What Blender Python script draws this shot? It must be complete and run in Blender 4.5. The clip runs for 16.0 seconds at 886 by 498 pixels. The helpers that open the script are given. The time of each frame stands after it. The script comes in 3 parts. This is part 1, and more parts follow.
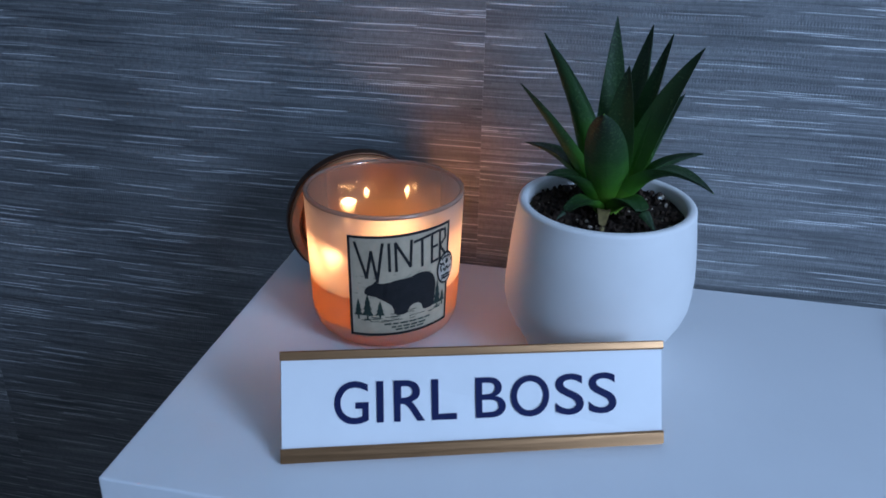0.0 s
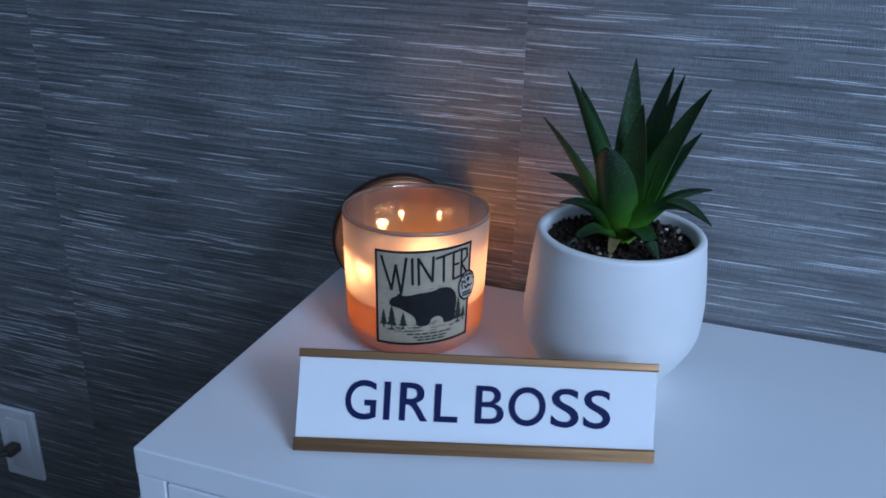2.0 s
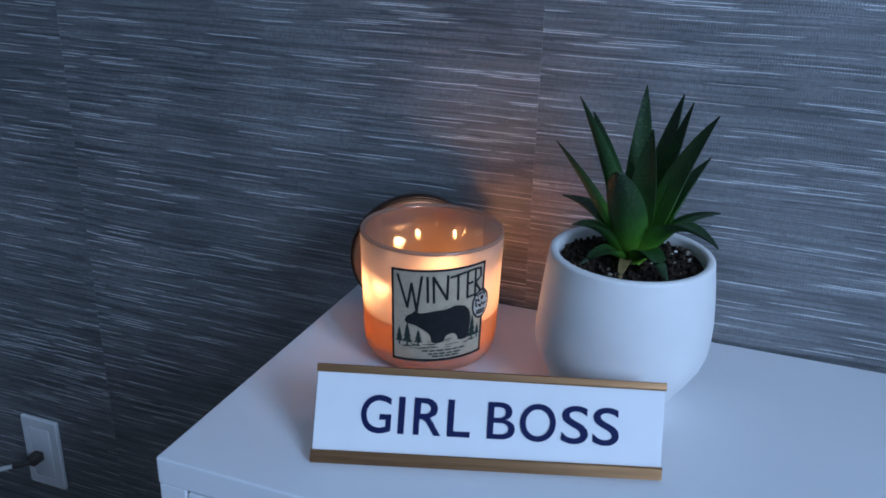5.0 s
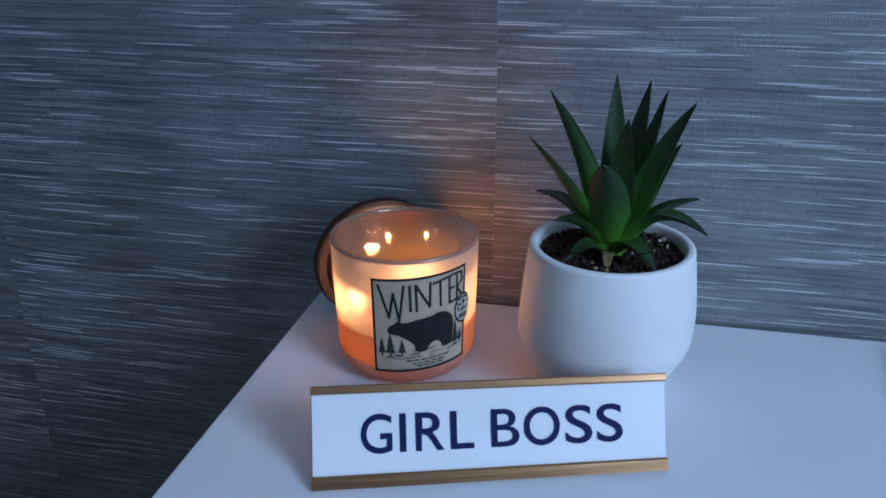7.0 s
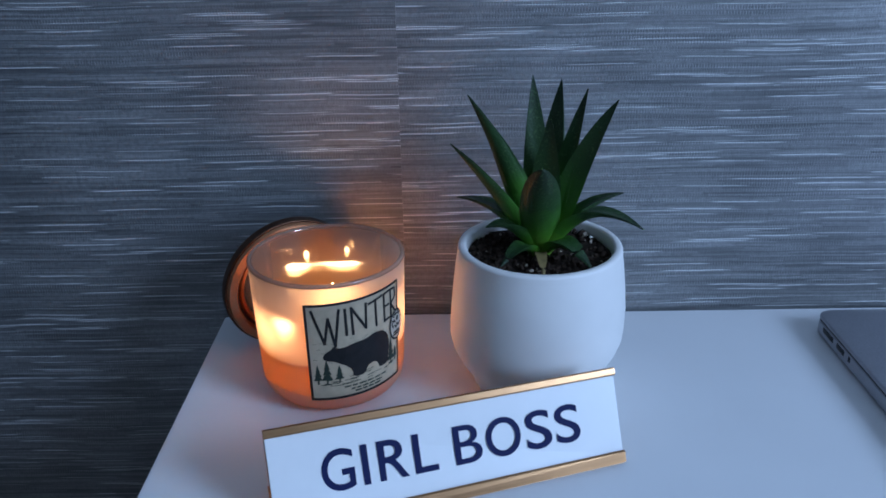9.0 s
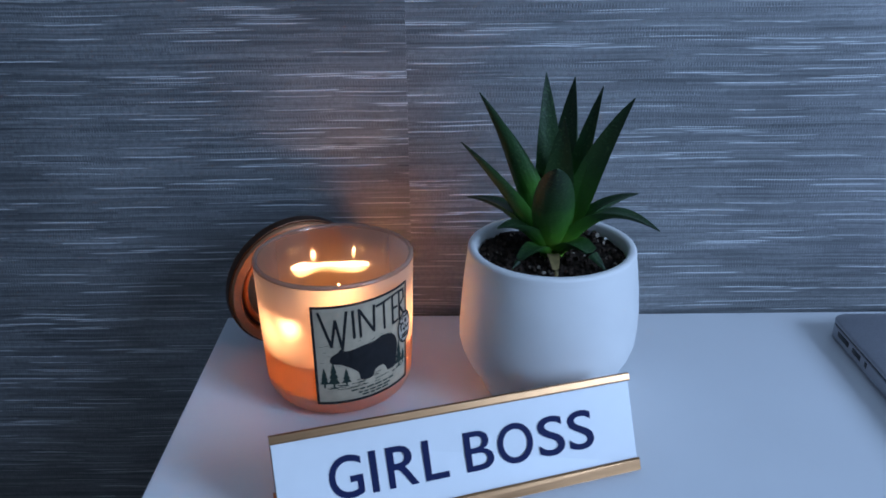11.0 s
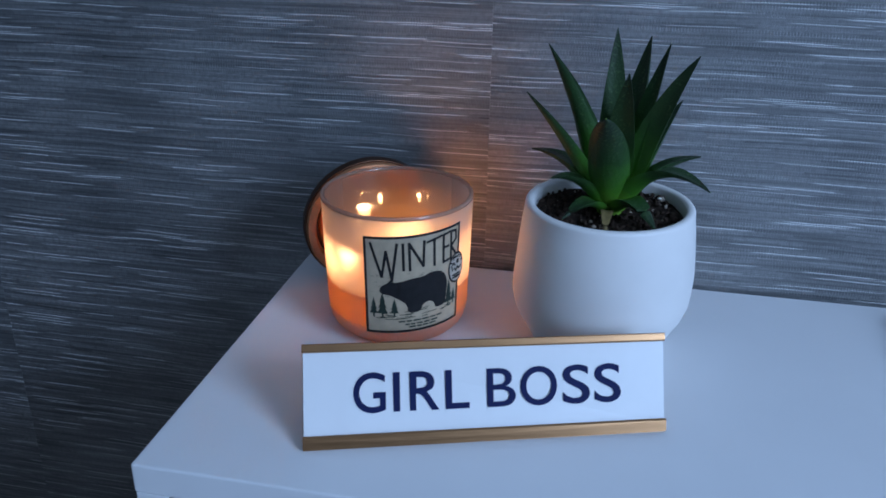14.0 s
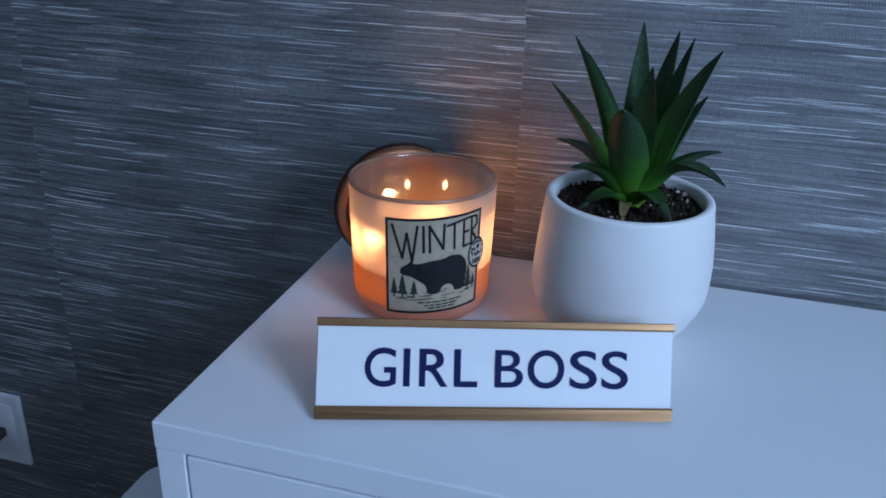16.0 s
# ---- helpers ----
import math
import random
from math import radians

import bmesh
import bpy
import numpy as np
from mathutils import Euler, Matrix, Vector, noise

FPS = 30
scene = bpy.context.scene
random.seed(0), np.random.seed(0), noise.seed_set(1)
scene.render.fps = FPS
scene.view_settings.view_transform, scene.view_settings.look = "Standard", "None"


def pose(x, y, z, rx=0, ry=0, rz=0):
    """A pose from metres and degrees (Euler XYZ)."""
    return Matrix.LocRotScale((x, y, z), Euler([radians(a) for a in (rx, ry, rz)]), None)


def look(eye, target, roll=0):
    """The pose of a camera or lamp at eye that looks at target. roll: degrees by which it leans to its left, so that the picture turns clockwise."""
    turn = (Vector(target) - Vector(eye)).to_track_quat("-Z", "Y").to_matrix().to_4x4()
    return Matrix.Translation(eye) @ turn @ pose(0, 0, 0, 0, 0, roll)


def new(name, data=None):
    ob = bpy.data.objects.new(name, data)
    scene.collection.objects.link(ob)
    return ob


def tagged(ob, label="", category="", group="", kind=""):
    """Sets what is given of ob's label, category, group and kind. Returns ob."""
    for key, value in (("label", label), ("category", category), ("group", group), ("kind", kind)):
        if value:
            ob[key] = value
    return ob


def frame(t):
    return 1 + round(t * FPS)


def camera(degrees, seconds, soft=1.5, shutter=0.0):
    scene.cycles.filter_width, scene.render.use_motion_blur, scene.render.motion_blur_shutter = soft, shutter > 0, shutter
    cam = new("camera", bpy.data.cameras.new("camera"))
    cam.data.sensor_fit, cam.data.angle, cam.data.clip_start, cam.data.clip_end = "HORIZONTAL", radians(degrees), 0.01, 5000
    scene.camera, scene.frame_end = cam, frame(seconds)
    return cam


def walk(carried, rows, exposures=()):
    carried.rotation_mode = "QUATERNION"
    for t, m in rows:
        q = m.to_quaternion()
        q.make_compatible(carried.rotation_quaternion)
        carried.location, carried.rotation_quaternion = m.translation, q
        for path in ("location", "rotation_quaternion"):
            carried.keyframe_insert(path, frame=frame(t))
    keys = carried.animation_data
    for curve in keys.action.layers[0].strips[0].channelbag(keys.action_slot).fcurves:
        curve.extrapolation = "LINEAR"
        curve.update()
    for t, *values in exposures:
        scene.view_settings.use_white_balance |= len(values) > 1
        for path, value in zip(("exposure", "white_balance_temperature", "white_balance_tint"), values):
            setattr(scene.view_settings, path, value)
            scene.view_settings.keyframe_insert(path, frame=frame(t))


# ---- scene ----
cam = camera(54.5, 16.0, soft=1.75)
PATH = [
    (0, (0.238, -0.593, 1.046), (-0.118, 1.178, 0.188), 1.1),
    (0.5, (0.254, -0.606, 1.045), (-0.173, 1.158, 0.206), 1.3),
    (1, (0.27, -0.614, 1.045), (-0.205, 1.148, 0.228), 1.4),
    (1.5, (0.285, -0.617, 1.047), (-0.251, 1.133, 0.241), 1.3),
    (2, (0.297, -0.62, 1.05), (-0.297, 1.126, 0.274), 1.5),
    (2.5, (0.302, -0.629, 1.052), (-0.328, 1.113, 0.297), 1.5),
    (3, (0.307, -0.629, 1.056), (-0.331, 1.114, 0.311), 1.6),
    (3.5, (0.31, -0.628, 1.059), (-0.349, 1.112, 0.325), 1.8),
    (6, (0.289, -0.635, 1.058), (-0.291, 1.126, 0.309), 1.1),
    (6.5, (0.275, -0.631, 1.06), (-0.247, 1.148, 0.309), 0.6),
    (7, (0.248, -0.628, 1.065), (-0.164, 1.169, 0.289), -0.3),
    (7.5, (0.226, -0.629, 1.065), (-0.058, 1.19, 0.282), -0.7),
    (8, (0.205, -0.623, 1.063), (0.016, 1.206, 0.276), -0.9),
    (8.5, (0.19, -0.617, 1.067), (0.099, 1.214, 0.268), -0.8),
    (9, (0.179, -0.615, 1.071), (0.169, 1.221, 0.277), -1.0),
    (11.5, (0.171, -0.6, 1.066), (0.164, 1.234, 0.268), -0.5),
    (12, (0.183, -0.599, 1.064), (0.12, 1.239, 0.28), -0.1),
    (12.5, (0.19, -0.6, 1.059), (0.073, 1.224, 0.246), 0.1),
    (13, (0.206, -0.608, 1.05), (0.03, 1.207, 0.227), 0.5),
    (13.5, (0.234, -0.626, 1.044), (-0.098, 1.163, 0.214), 0.6),
    (14, (0.238, -0.623, 1.046), (-0.126, 1.166, 0.23), 0.7),
    (14.5, (0.244, -0.621, 1.043), (-0.148, 1.161, 0.223), 0.9),
    (15, (0.252, -0.624, 1.042), (-0.174, 1.149, 0.219), 1.1),
    (15.5, (0.258, -0.629, 1.043), (-0.204, 1.132, 0.214), 1.4),
    (16, (0.267, -0.633, 1.042), (-0.232, 1.123, 0.225), 1.5),
]
walk(cam, [(t, look(eye, target, roll)) for t, eye, target, roll in PATH])

# ---- light ----
scene.view_settings.exposure = 0.0
world = bpy.data.worlds.new("world")
scene.world = world
world.use_nodes = True
wt = world.node_tree
sky = wt.nodes.new("ShaderNodeTexSky")
sky.sky_type = "NISHITA"
sky.sun_disc = False
sky.sun_elevation, sky.sun_rotation = radians(4), radians(200)
wt.nodes["Background"].inputs["Strength"].default_value = 0.05
wt.links.new(sky.outputs["Color"], wt.nodes["Background"].inputs["Color"])

# dusk sky light entering through the window in the east wall
WIN_Y, WIN_Z, WIN_W, WIN_H, EAST = -1.22, 1.60, 0.90, 0.85, 1.50
lamp = bpy.data.lights.new("window_daylight", "AREA")
lamp.shape, lamp.size, lamp.size_y = "RECTANGLE", WIN_W - 0.12, WIN_H - 0.12
lamp.energy, lamp.color = 42.0, (0.405, 0.612, 1.0)
sky_light = new("window_daylight", lamp)
sky_light.matrix_world = look((EAST + 0.03, WIN_Y, WIN_Z), (EAST - 1, WIN_Y, WIN_Z))

FLAMES = [(0.0758, -0.1210), (0.1230, -0.1080), (0.0990, -0.0760)]
WAX_Z = 0.790
for fx, fy in FLAMES:
    li = bpy.data.lights.new("flame_light", "POINT")
    li.energy, li.color, li.shadow_soft_size = 0.032, (1.0, 0.53, 0.28), 0.003
    new("flame_light", li).location = (fx, fy, WAX_Z + 0.0195)


# ---- node helpers ----
def material(name, rough=0.5, base=(0.8, 0.8, 0.8), metal=0.0):
    m = bpy.data.materials.new(name)
    m.use_nodes = True
    b = m.node_tree.nodes["Principled BSDF"]
    b.inputs["Base Color"].default_value = (*base, 1)
    b.inputs["Roughness"].default_value = rough
    b.inputs["Metallic"].default_value = metal
    return m, m.node_tree, b


def node(tree, kind, **values):
    n = tree.nodes.new(kind)
    for key, value in values.items():
        n.inputs[key].default_value = value
    return n


def maths(tree, op, a, b=None, c=None):
    n = tree.nodes.new("ShaderNodeMath")
    n.operation = op
    for i, v in enumerate((a, b, c)):
        if v is None:
            continue
        if isinstance(v, (int, float)):
            n.inputs[i].default_value = v
        else:
            tree.links.new(v, n.inputs[i])
    return n.outputs[0]


def ramp(tree, fac, stops):
    n = tree.nodes.new("ShaderNodeValToRGB")
    tree.links.new(fac, n.inputs[0])
    e = n.color_ramp.elements
    while len(e) < len(stops):
        e.new(0.5)
    for el, (p, col) in zip(e, stops):
        el.position, el.color = p, (*col, 1)
    return n.outputs[0]


def mix_colour(tree, fac, a, b, mode="MIX"):
    n = tree.nodes.new("ShaderNodeMix")
    n.data_type, n.blend_type = "RGBA", mode
    for i, v in ((0, fac), (6, a), (7, b)):
        if isinstance(v, (int, float)):
            n.inputs[i].default_value = v
        elif isinstance(v, tuple):
            n.inputs[i].default_value = (*v, 1)
        else:
            tree.links.new(v, n.inputs[i])
    return n.outputs[2]


def coords(tree, scale=(1, 1, 1), world_space=False):
    mp = tree.nodes.new("ShaderNodeMapping")
    mp.inputs["Scale"].default_value = scale
    if world_space:
        tree.links.new(tree.nodes.new("ShaderNodeNewGeometry").outputs["Position"], mp.inputs[0])
    else:
        tree.links.new(tree.nodes.new("ShaderNodeTexCoord").outputs["Object"], mp.inputs[0])
    return mp.outputs[0]


def noise_tex(tree, vec, scale, detail=3, rough=0.55):
    n = node(tree, "ShaderNodeTexNoise", Scale=scale, Detail=detail, Roughness=rough)
    tree.links.new(vec, n.inputs["Vector"])
    return n.outputs["Fac"]


def bump(tree, bsdf, height, strength, distance):
    n = node(tree, "ShaderNodeBump", Strength=strength, Distance=distance)
    tree.links.new(height, n.inputs["Height"])
    tree.links.new(n.outputs[0], bsdf.inputs["Normal"])


def plain(name, base, rough=0.5, metal=0.0, vary=0.06, scale=30.0, bumps=0.05, distance=0.0005, fine=600.0):
    """A surface with a broad variation of tone, a fine grain and uneven gloss."""
    m, t, b = material(name, rough, base, metal)
    v = coords(t)
    big, small = noise_tex(t, v, scale), noise_tex(t, v, fine)
    dark = tuple(c * (1 - vary) for c in base)
    light = tuple(min(1, c * (1 + vary)) for c in base)
    t.links.new(ramp(t, big, [(0.3, dark), (0.7, light)]), b.inputs["Base Color"])
    t.links.new(maths(t, "MULTIPLY_ADD", big, 0.2, rough - 0.1), b.inputs["Roughness"])
    bump(t, b, small, bumps, distance)
    return m


# ---- materials ----
def grasscloth():
    """Woven strips of dyed grass: long horizontal blades, thin pale fibres, and small upright stitches."""
    m, t, b = material("grasscloth", 0.7)
    xyz = t.nodes.new("ShaderNodeSeparateXYZ")
    t.links.new(t.nodes.new("ShaderNodeNewGeometry").outputs["Position"], xyz.inputs[0])
    info = t.nodes.new("ShaderNodeObjectInfo").outputs["Random"]
    x = maths(t, "MULTIPLY_ADD", info, 7.3, xyz.outputs[0])
    wob = t.nodes.new("ShaderNodeCombineXYZ")
    t.links.new(x, wob.inputs[0])
    t.links.new(xyz.outputs[2], wob.inputs[2])
    t.links.new(maths(t, "MULTIPLY", info, 3.0), wob.inputs[1])
    warp = noise_tex(t, wob.outputs[0], 7.0, 2)
    z = maths(t, "ADD", xyz.outputs[2], maths(t, "MULTIPLY_ADD", warp, 0.0055, maths(t, "MULTIPLY", info, 0.37)))

    def blades(height, length, seed):
        row = maths(t, "FLOOR", maths(t, "DIVIDE", z, height))
        rnd = t.nodes.new("ShaderNodeTexWhiteNoise")
        rnd.noise_dimensions = "2D"
        cv = t.nodes.new("ShaderNodeCombineXYZ")
        t.links.new(row, cv.inputs[0])
        cv.inputs[1].default_value = seed
        t.links.new(cv.outputs[0], rnd.inputs["Vector"])
        along = maths(t, "ADD", maths(t, "DIVIDE", x, length), maths(t, "MULTIPLY", rnd.outputs["Value"], 17.0))
        cell = maths(t, "FLOOR", along)
        cv2 = t.nodes.new("ShaderNodeCombineXYZ")
        t.links.new(row, cv2.inputs[0])
        t.links.new(cell, cv2.inputs[1])
        cv2.inputs[2].default_value = seed + 3.7
        r2 = t.nodes.new("ShaderNodeTexWhiteNoise")
        t.links.new(cv2.outputs[0], r2.inputs["Vector"])
        across = maths(t, "FRACT", maths(t, "DIVIDE", z, height))
        return r2.outputs["Value"], across, maths(t, "FRACT", along)

    v1, a1, _ = blades(0.0041, 0.085, 1.0)
    v2, a2, _ = blades(0.00135, 0.075, 5.0)
    v3, a3, l3 = blades(0.0014, 0.058, 9.0)
    v4, a4, l4 = blades(0.0046, 0.070, 13.0)
    v5, a5, l5 = blades(0.0013, 0.095, 21.0)

    def tapered(along, steep):
        """1 along a fibre, fading to 0 at both of its ends."""
        return maths(t, "MINIMUM", 1.0, maths(t, "MULTIPLY", maths(t, "PINGPONG", along, 0.5), steep))

    def thread(across, half):
        """1 on the middle line of a row, soft at the edges."""
        off = maths(t, "ABSOLUTE", maths(t, "SUBTRACT", across, 0.5))
        return maths(t, "MAXIMUM", 0.0, maths(t, "MULTIPLY_ADD", off, -1.0 / half, 1.0))

    strip_vec = t.nodes.new("ShaderNodeCombineXYZ")
    t.links.new(maths(t, "MULTIPLY", x, 7.0), strip_vec.inputs[0])
    t.links.new(maths(t, "MULTIPLY", z, 420.0), strip_vec.inputs[2])
    fibre = noise_tex(t, strip_vec.outputs[0], 1.15, 5, 0.75)
    broad = noise_tex(t, wob.outputs[0], 9.0, 3)
    tone = maths(t, "MULTIPLY_ADD", v1, 0.10, maths(t, "MULTIPLY_ADD", v2, 0.17, 0.365))
    tone = maths(t, "ADD", tone, maths(t, "MULTIPLY_ADD", fibre, 0.72, -0.36))
    tone = maths(t, "ADD", tone, maths(t, "MULTIPLY_ADD", broad, 0.50, -0.25))
    col = ramp(t, tone, [(0.20, (0.026, 0.029, 0.031)), (0.40, (0.078, 0.083, 0.085)), (0.60, (0.165, 0.171, 0.173)), (0.85, (0.29, 0.296, 0.297))])
    # long faint threads, light and dark
    thin = maths(t, "MULTIPLY", maths(t, "GREATER_THAN", v5, 0.84), maths(t, "MULTIPLY", thread(a5, 0.5), tapered(l5, 5.0)))
    col = mix_colour(t, maths(t, "MULTIPLY", thin, 0.55), col, (0.36, 0.37, 0.375))
    low = maths(t, "MULTIPLY", maths(t, "LESS_THAN", v5, 0.14), maths(t, "MULTIPLY", thread(a5, 0.5), tapered(l5, 5.0)))
    col = mix_colour(t, maths(t, "MULTIPLY", low, 0.6), col, (0.035, 0.038, 0.042))
    # upright stitches that show through between the blades
    uneven = t.nodes.new("ShaderNodeCombineXYZ")
    t.links.new(maths(t, "MULTIPLY", x, 330.0), uneven.inputs[0])
    t.links.new(maths(t, "MULTIPLY", z, 260.0), uneven.inputs[2])
    weave = noise_tex(t, uneven.outputs[0], 1.0, 3, 0.6)
    col = mix_colour(t, maths(t, "MINIMUM", 1.0, maths(t, "MAXIMUM", 0.0, maths(t, "MULTIPLY_ADD", weave, 2.6, -1.15))), col, (0.045, 0.050, 0.055))
    stitch = maths(t, "PINGPONG", maths(t, "ADD", maths(t, "MULTIPLY_ADD", weave, 0.9, maths(t, "DIVIDE", x, 0.0021)), maths(t, "MULTIPLY_ADD", warp, 4.0, maths(t, "MULTIPLY", v1, 3.0))), 0.5)
    gap_vec = t.nodes.new("ShaderNodeCombineXYZ")
    t.links.new(maths(t, "MULTIPLY", x, 11.0), gap_vec.inputs[0])
    t.links.new(maths(t, "MULTIPLY", z, 95.0), gap_vec.inputs[2])
    gap = maths(t, "MULTIPLY_ADD", noise_tex(t, gap_vec.outputs[0], 1.0, 3), 3.4, -1.45)
    gap = maths(t, "MINIMUM", 1.0, maths(t, "MAXIMUM", 0.0, gap))
    mid = maths(t, "MINIMUM", 1.0, maths(t, "MULTIPLY", thread(a1, 0.42), 2.2))
    upright = maths(t, "MINIMUM", 1.0, maths(t, "MAXIMUM", 0.0, maths(t, "MULTIPLY_ADD", stitch, 5.0, -0.75)))
    tick = maths(t, "MULTIPLY", maths(t, "MULTIPLY", upright, gap), mid)
    col = mix_colour(t, maths(t, "MULTIPLY", tick, 0.40), col, (0.030, 0.034, 0.039))
    # dark dashes where a blade is missing and the stitches lie bare
    dash = maths(t, "MULTIPLY", maths(t, "GREATER_THAN", v4, 0.905), maths(t, "MINIMUM", 1.0, maths(t, "MULTIPLY", thread(a4, 0.40), 2.5)))
    dash = maths(t, "MULTIPLY", dash, tapered(l4, 4.0))
    dash = maths(t, "MULTIPLY", dash, maths(t, "MULTIPLY_ADD", upright, 0.45, 0.45))
    col = mix_colour(t, maths(t, "MULTIPLY", dash, 0.80), col, (0.020, 0.023, 0.028))
    # pale single fibres
    pale = maths(t, "MULTIPLY", maths(t, "GREATER_THAN", v3, 0.865), maths(t, "MINIMUM", 1.0, maths(t, "MULTIPLY", thread(a3, 0.30), 2.6)))
    pale = maths(t, "MULTIPLY", maths(t, "MULTIPLY", pale, tapered(l3, 6.0)), maths(t, "MULTIPLY_ADD", v2, 0.80, 0.25))
    pale = maths(t, "MINIMUM", 1.0, pale)
    col = mix_colour(t, pale, col, (0.76, 0.77, 0.77))
    t.links.new(col, b.inputs["Base Color"])
    t.links.new(maths(t, "MULTIPLY_ADD", pale, -0.12, 0.53), b.inputs["Roughness"])
    t.links.new(maths(t, "MULTIPLY_ADD", tone, 1.3, 0.28), b.inputs["Specular IOR Level"])
    b.inputs["IOR"].default_value = 1.95
    height = maths(t, "ADD", maths(t, "MULTIPLY", pale, 0.8), maths(t, "SUBTRACT", tone, maths(t, "MULTIPLY", tick, 0.5)))
    bump(t, b, height, 0.5, 0.0006)
    return m


def frosted_glass():
    """The etched jar: spreads the flame's light, part of it straight on, and blurs what lies behind."""
    m, t, b = material("frosted_glass", 0.45, (0.71, 0.545, 0.435))
    out = t.nodes["Material Output"]
    b.inputs["Specular IOR Level"].default_value = 0.3
    trl = node(t, "ShaderNodeBsdfTranslucent", Color=(0.98, 0.83, 0.72, 1))
    thru = node(t, "ShaderNodeBsdfRefraction", Color=(0.97, 0.86, 0.77, 1), Roughness=0.85, IOR=1.3)
    cloud = noise_tex(t, coords(t), 55.0, 3)
    m1, m2 = t.nodes.new("ShaderNodeMixShader"), t.nodes.new("ShaderNodeMixShader")
    t.links.new(maths(t, "MULTIPLY_ADD", cloud, 0.06, 0.72), m1.inputs[0])
    t.links.new(b.outputs[0], m1.inputs[1])
    t.links.new(trl.outputs[0], m1.inputs[2])
    m2.inputs[0].default_value = 0.38
    t.links.new(m1.outputs[0], m2.inputs[1])
    t.links.new(thru.outputs[0], m2.inputs[2])
    t.links.new(m2.outputs[0], out.inputs["Surface"])
    return m


def rim_glass():
    """The polished lip of the jar."""
    m, t, b = material("polished_rim_glass", 0.12, (0.74, 0.54, 0.42))
    trl = node(t, "ShaderNodeBsdfTranslucent", Color=(0.95, 0.78, 0.66, 1))
    gl = node(t, "ShaderNodeBsdfGlossy", Color=(1, 0.96, 0.93, 1), Roughness=0.10)
    cl = node(t, "ShaderNodeBsdfTransparent", Color=(0.93, 0.84, 0.78, 1))
    fr = node(t, "ShaderNodeFresnel", IOR=1.5)
    m1, m2, m3 = (t.nodes.new("ShaderNodeMixShader") for _ in range(3))
    m1.inputs[0].default_value = 0.75
    t.links.new(b.outputs[0], m1.inputs[1])
    t.links.new(trl.outputs[0], m1.inputs[2])
    m2.inputs[0].default_value = 0.25
    t.links.new(m1.outputs[0], m2.inputs[1])
    t.links.new(cl.outputs[0], m2.inputs[2])
    t.links.new(maths(t, "MULTIPLY_ADD", fr.outputs[0], 1.0, 0.04), m3.inputs[0])
    t.links.new(m2.outputs[0], m3.inputs[1])
    t.links.new(gl.outputs[0], m3.inputs[2])
    t.links.new(m3.outputs[0], t.nodes["Material Output"].inputs["Surface"])
    return m


def clear_glass():
    """The smooth inside of the jar: see-through, with a mirror gloss that grows at a slant."""
    m, t, b = material("clear_glass", 0.05)
    gl = node(t, "ShaderNodeBsdfGlossy", Color=(1, 0.95, 0.92, 1), Roughness=0.08)
    cl = node(t, "ShaderNodeBsdfTransparent", Color=(0.99, 0.94, 0.89, 1))
    fr = node(t, "ShaderNodeFresnel", IOR=1.5)
    mx = t.nodes.new("ShaderNodeMixShader")
    t.links.new(maths(t, "MULTIPLY_ADD", fr.outputs[0], 1.0, 0.05), mx.inputs[0])
    t.links.new(cl.outputs[0], mx.inputs[1])
    t.links.new(gl.outputs[0], mx.inputs[2])
    t.links.new(mx.outputs[0], t.nodes["Material Output"].inputs["Surface"])
    return m


def milky_glass():
    """The heavy foot of the jar, cloudy and pale."""
    m, t, b = material("milky_glass", 0.3, (0.90, 0.80, 0.73))
    trl = node(t, "ShaderNodeBsdfTranslucent", Color=(0.96, 0.88, 0.80, 1))
    mx = t.nodes.new("ShaderNodeMixShader")
    t.links.new(maths(t, "MULTIPLY_ADD", noise_tex(t, coords(t), 70.0), 0.2, 0.35), mx.inputs[0])
    t.links.new(b.outputs[0], mx.inputs[1])
    t.links.new(trl.outputs[0], mx.inputs[2])
    t.links.new(mx.outputs[0], t.nodes["Material Output"].inputs["Surface"])
    return m


def wax_material():
    m, t, b = material("orange_wax", 0.14, (0.80, 0.30, 0.09))
    trl = node(t, "ShaderNodeBsdfTranslucent", Color=(0.98, 0.62, 0.21, 1))
    cloud = noise_tex(t, coords(t), 40.0, 3)
    t.links.new(ramp(t, cloud, [(0.3, (0.86, 0.47, 0.14)), (0.7, (0.92, 0.54, 0.18))]), b.inputs["Base Color"])
    mx = t.nodes.new("ShaderNodeMixShader")
    mx.inputs[0].default_value = 0.58
    t.links.new(b.outputs[0], mx.inputs[1])
    t.links.new(trl.outputs[0], mx.inputs[2])
    t.links.new(mx.outputs[0], t.nodes["Material Output"].inputs["Surface"])
    return m


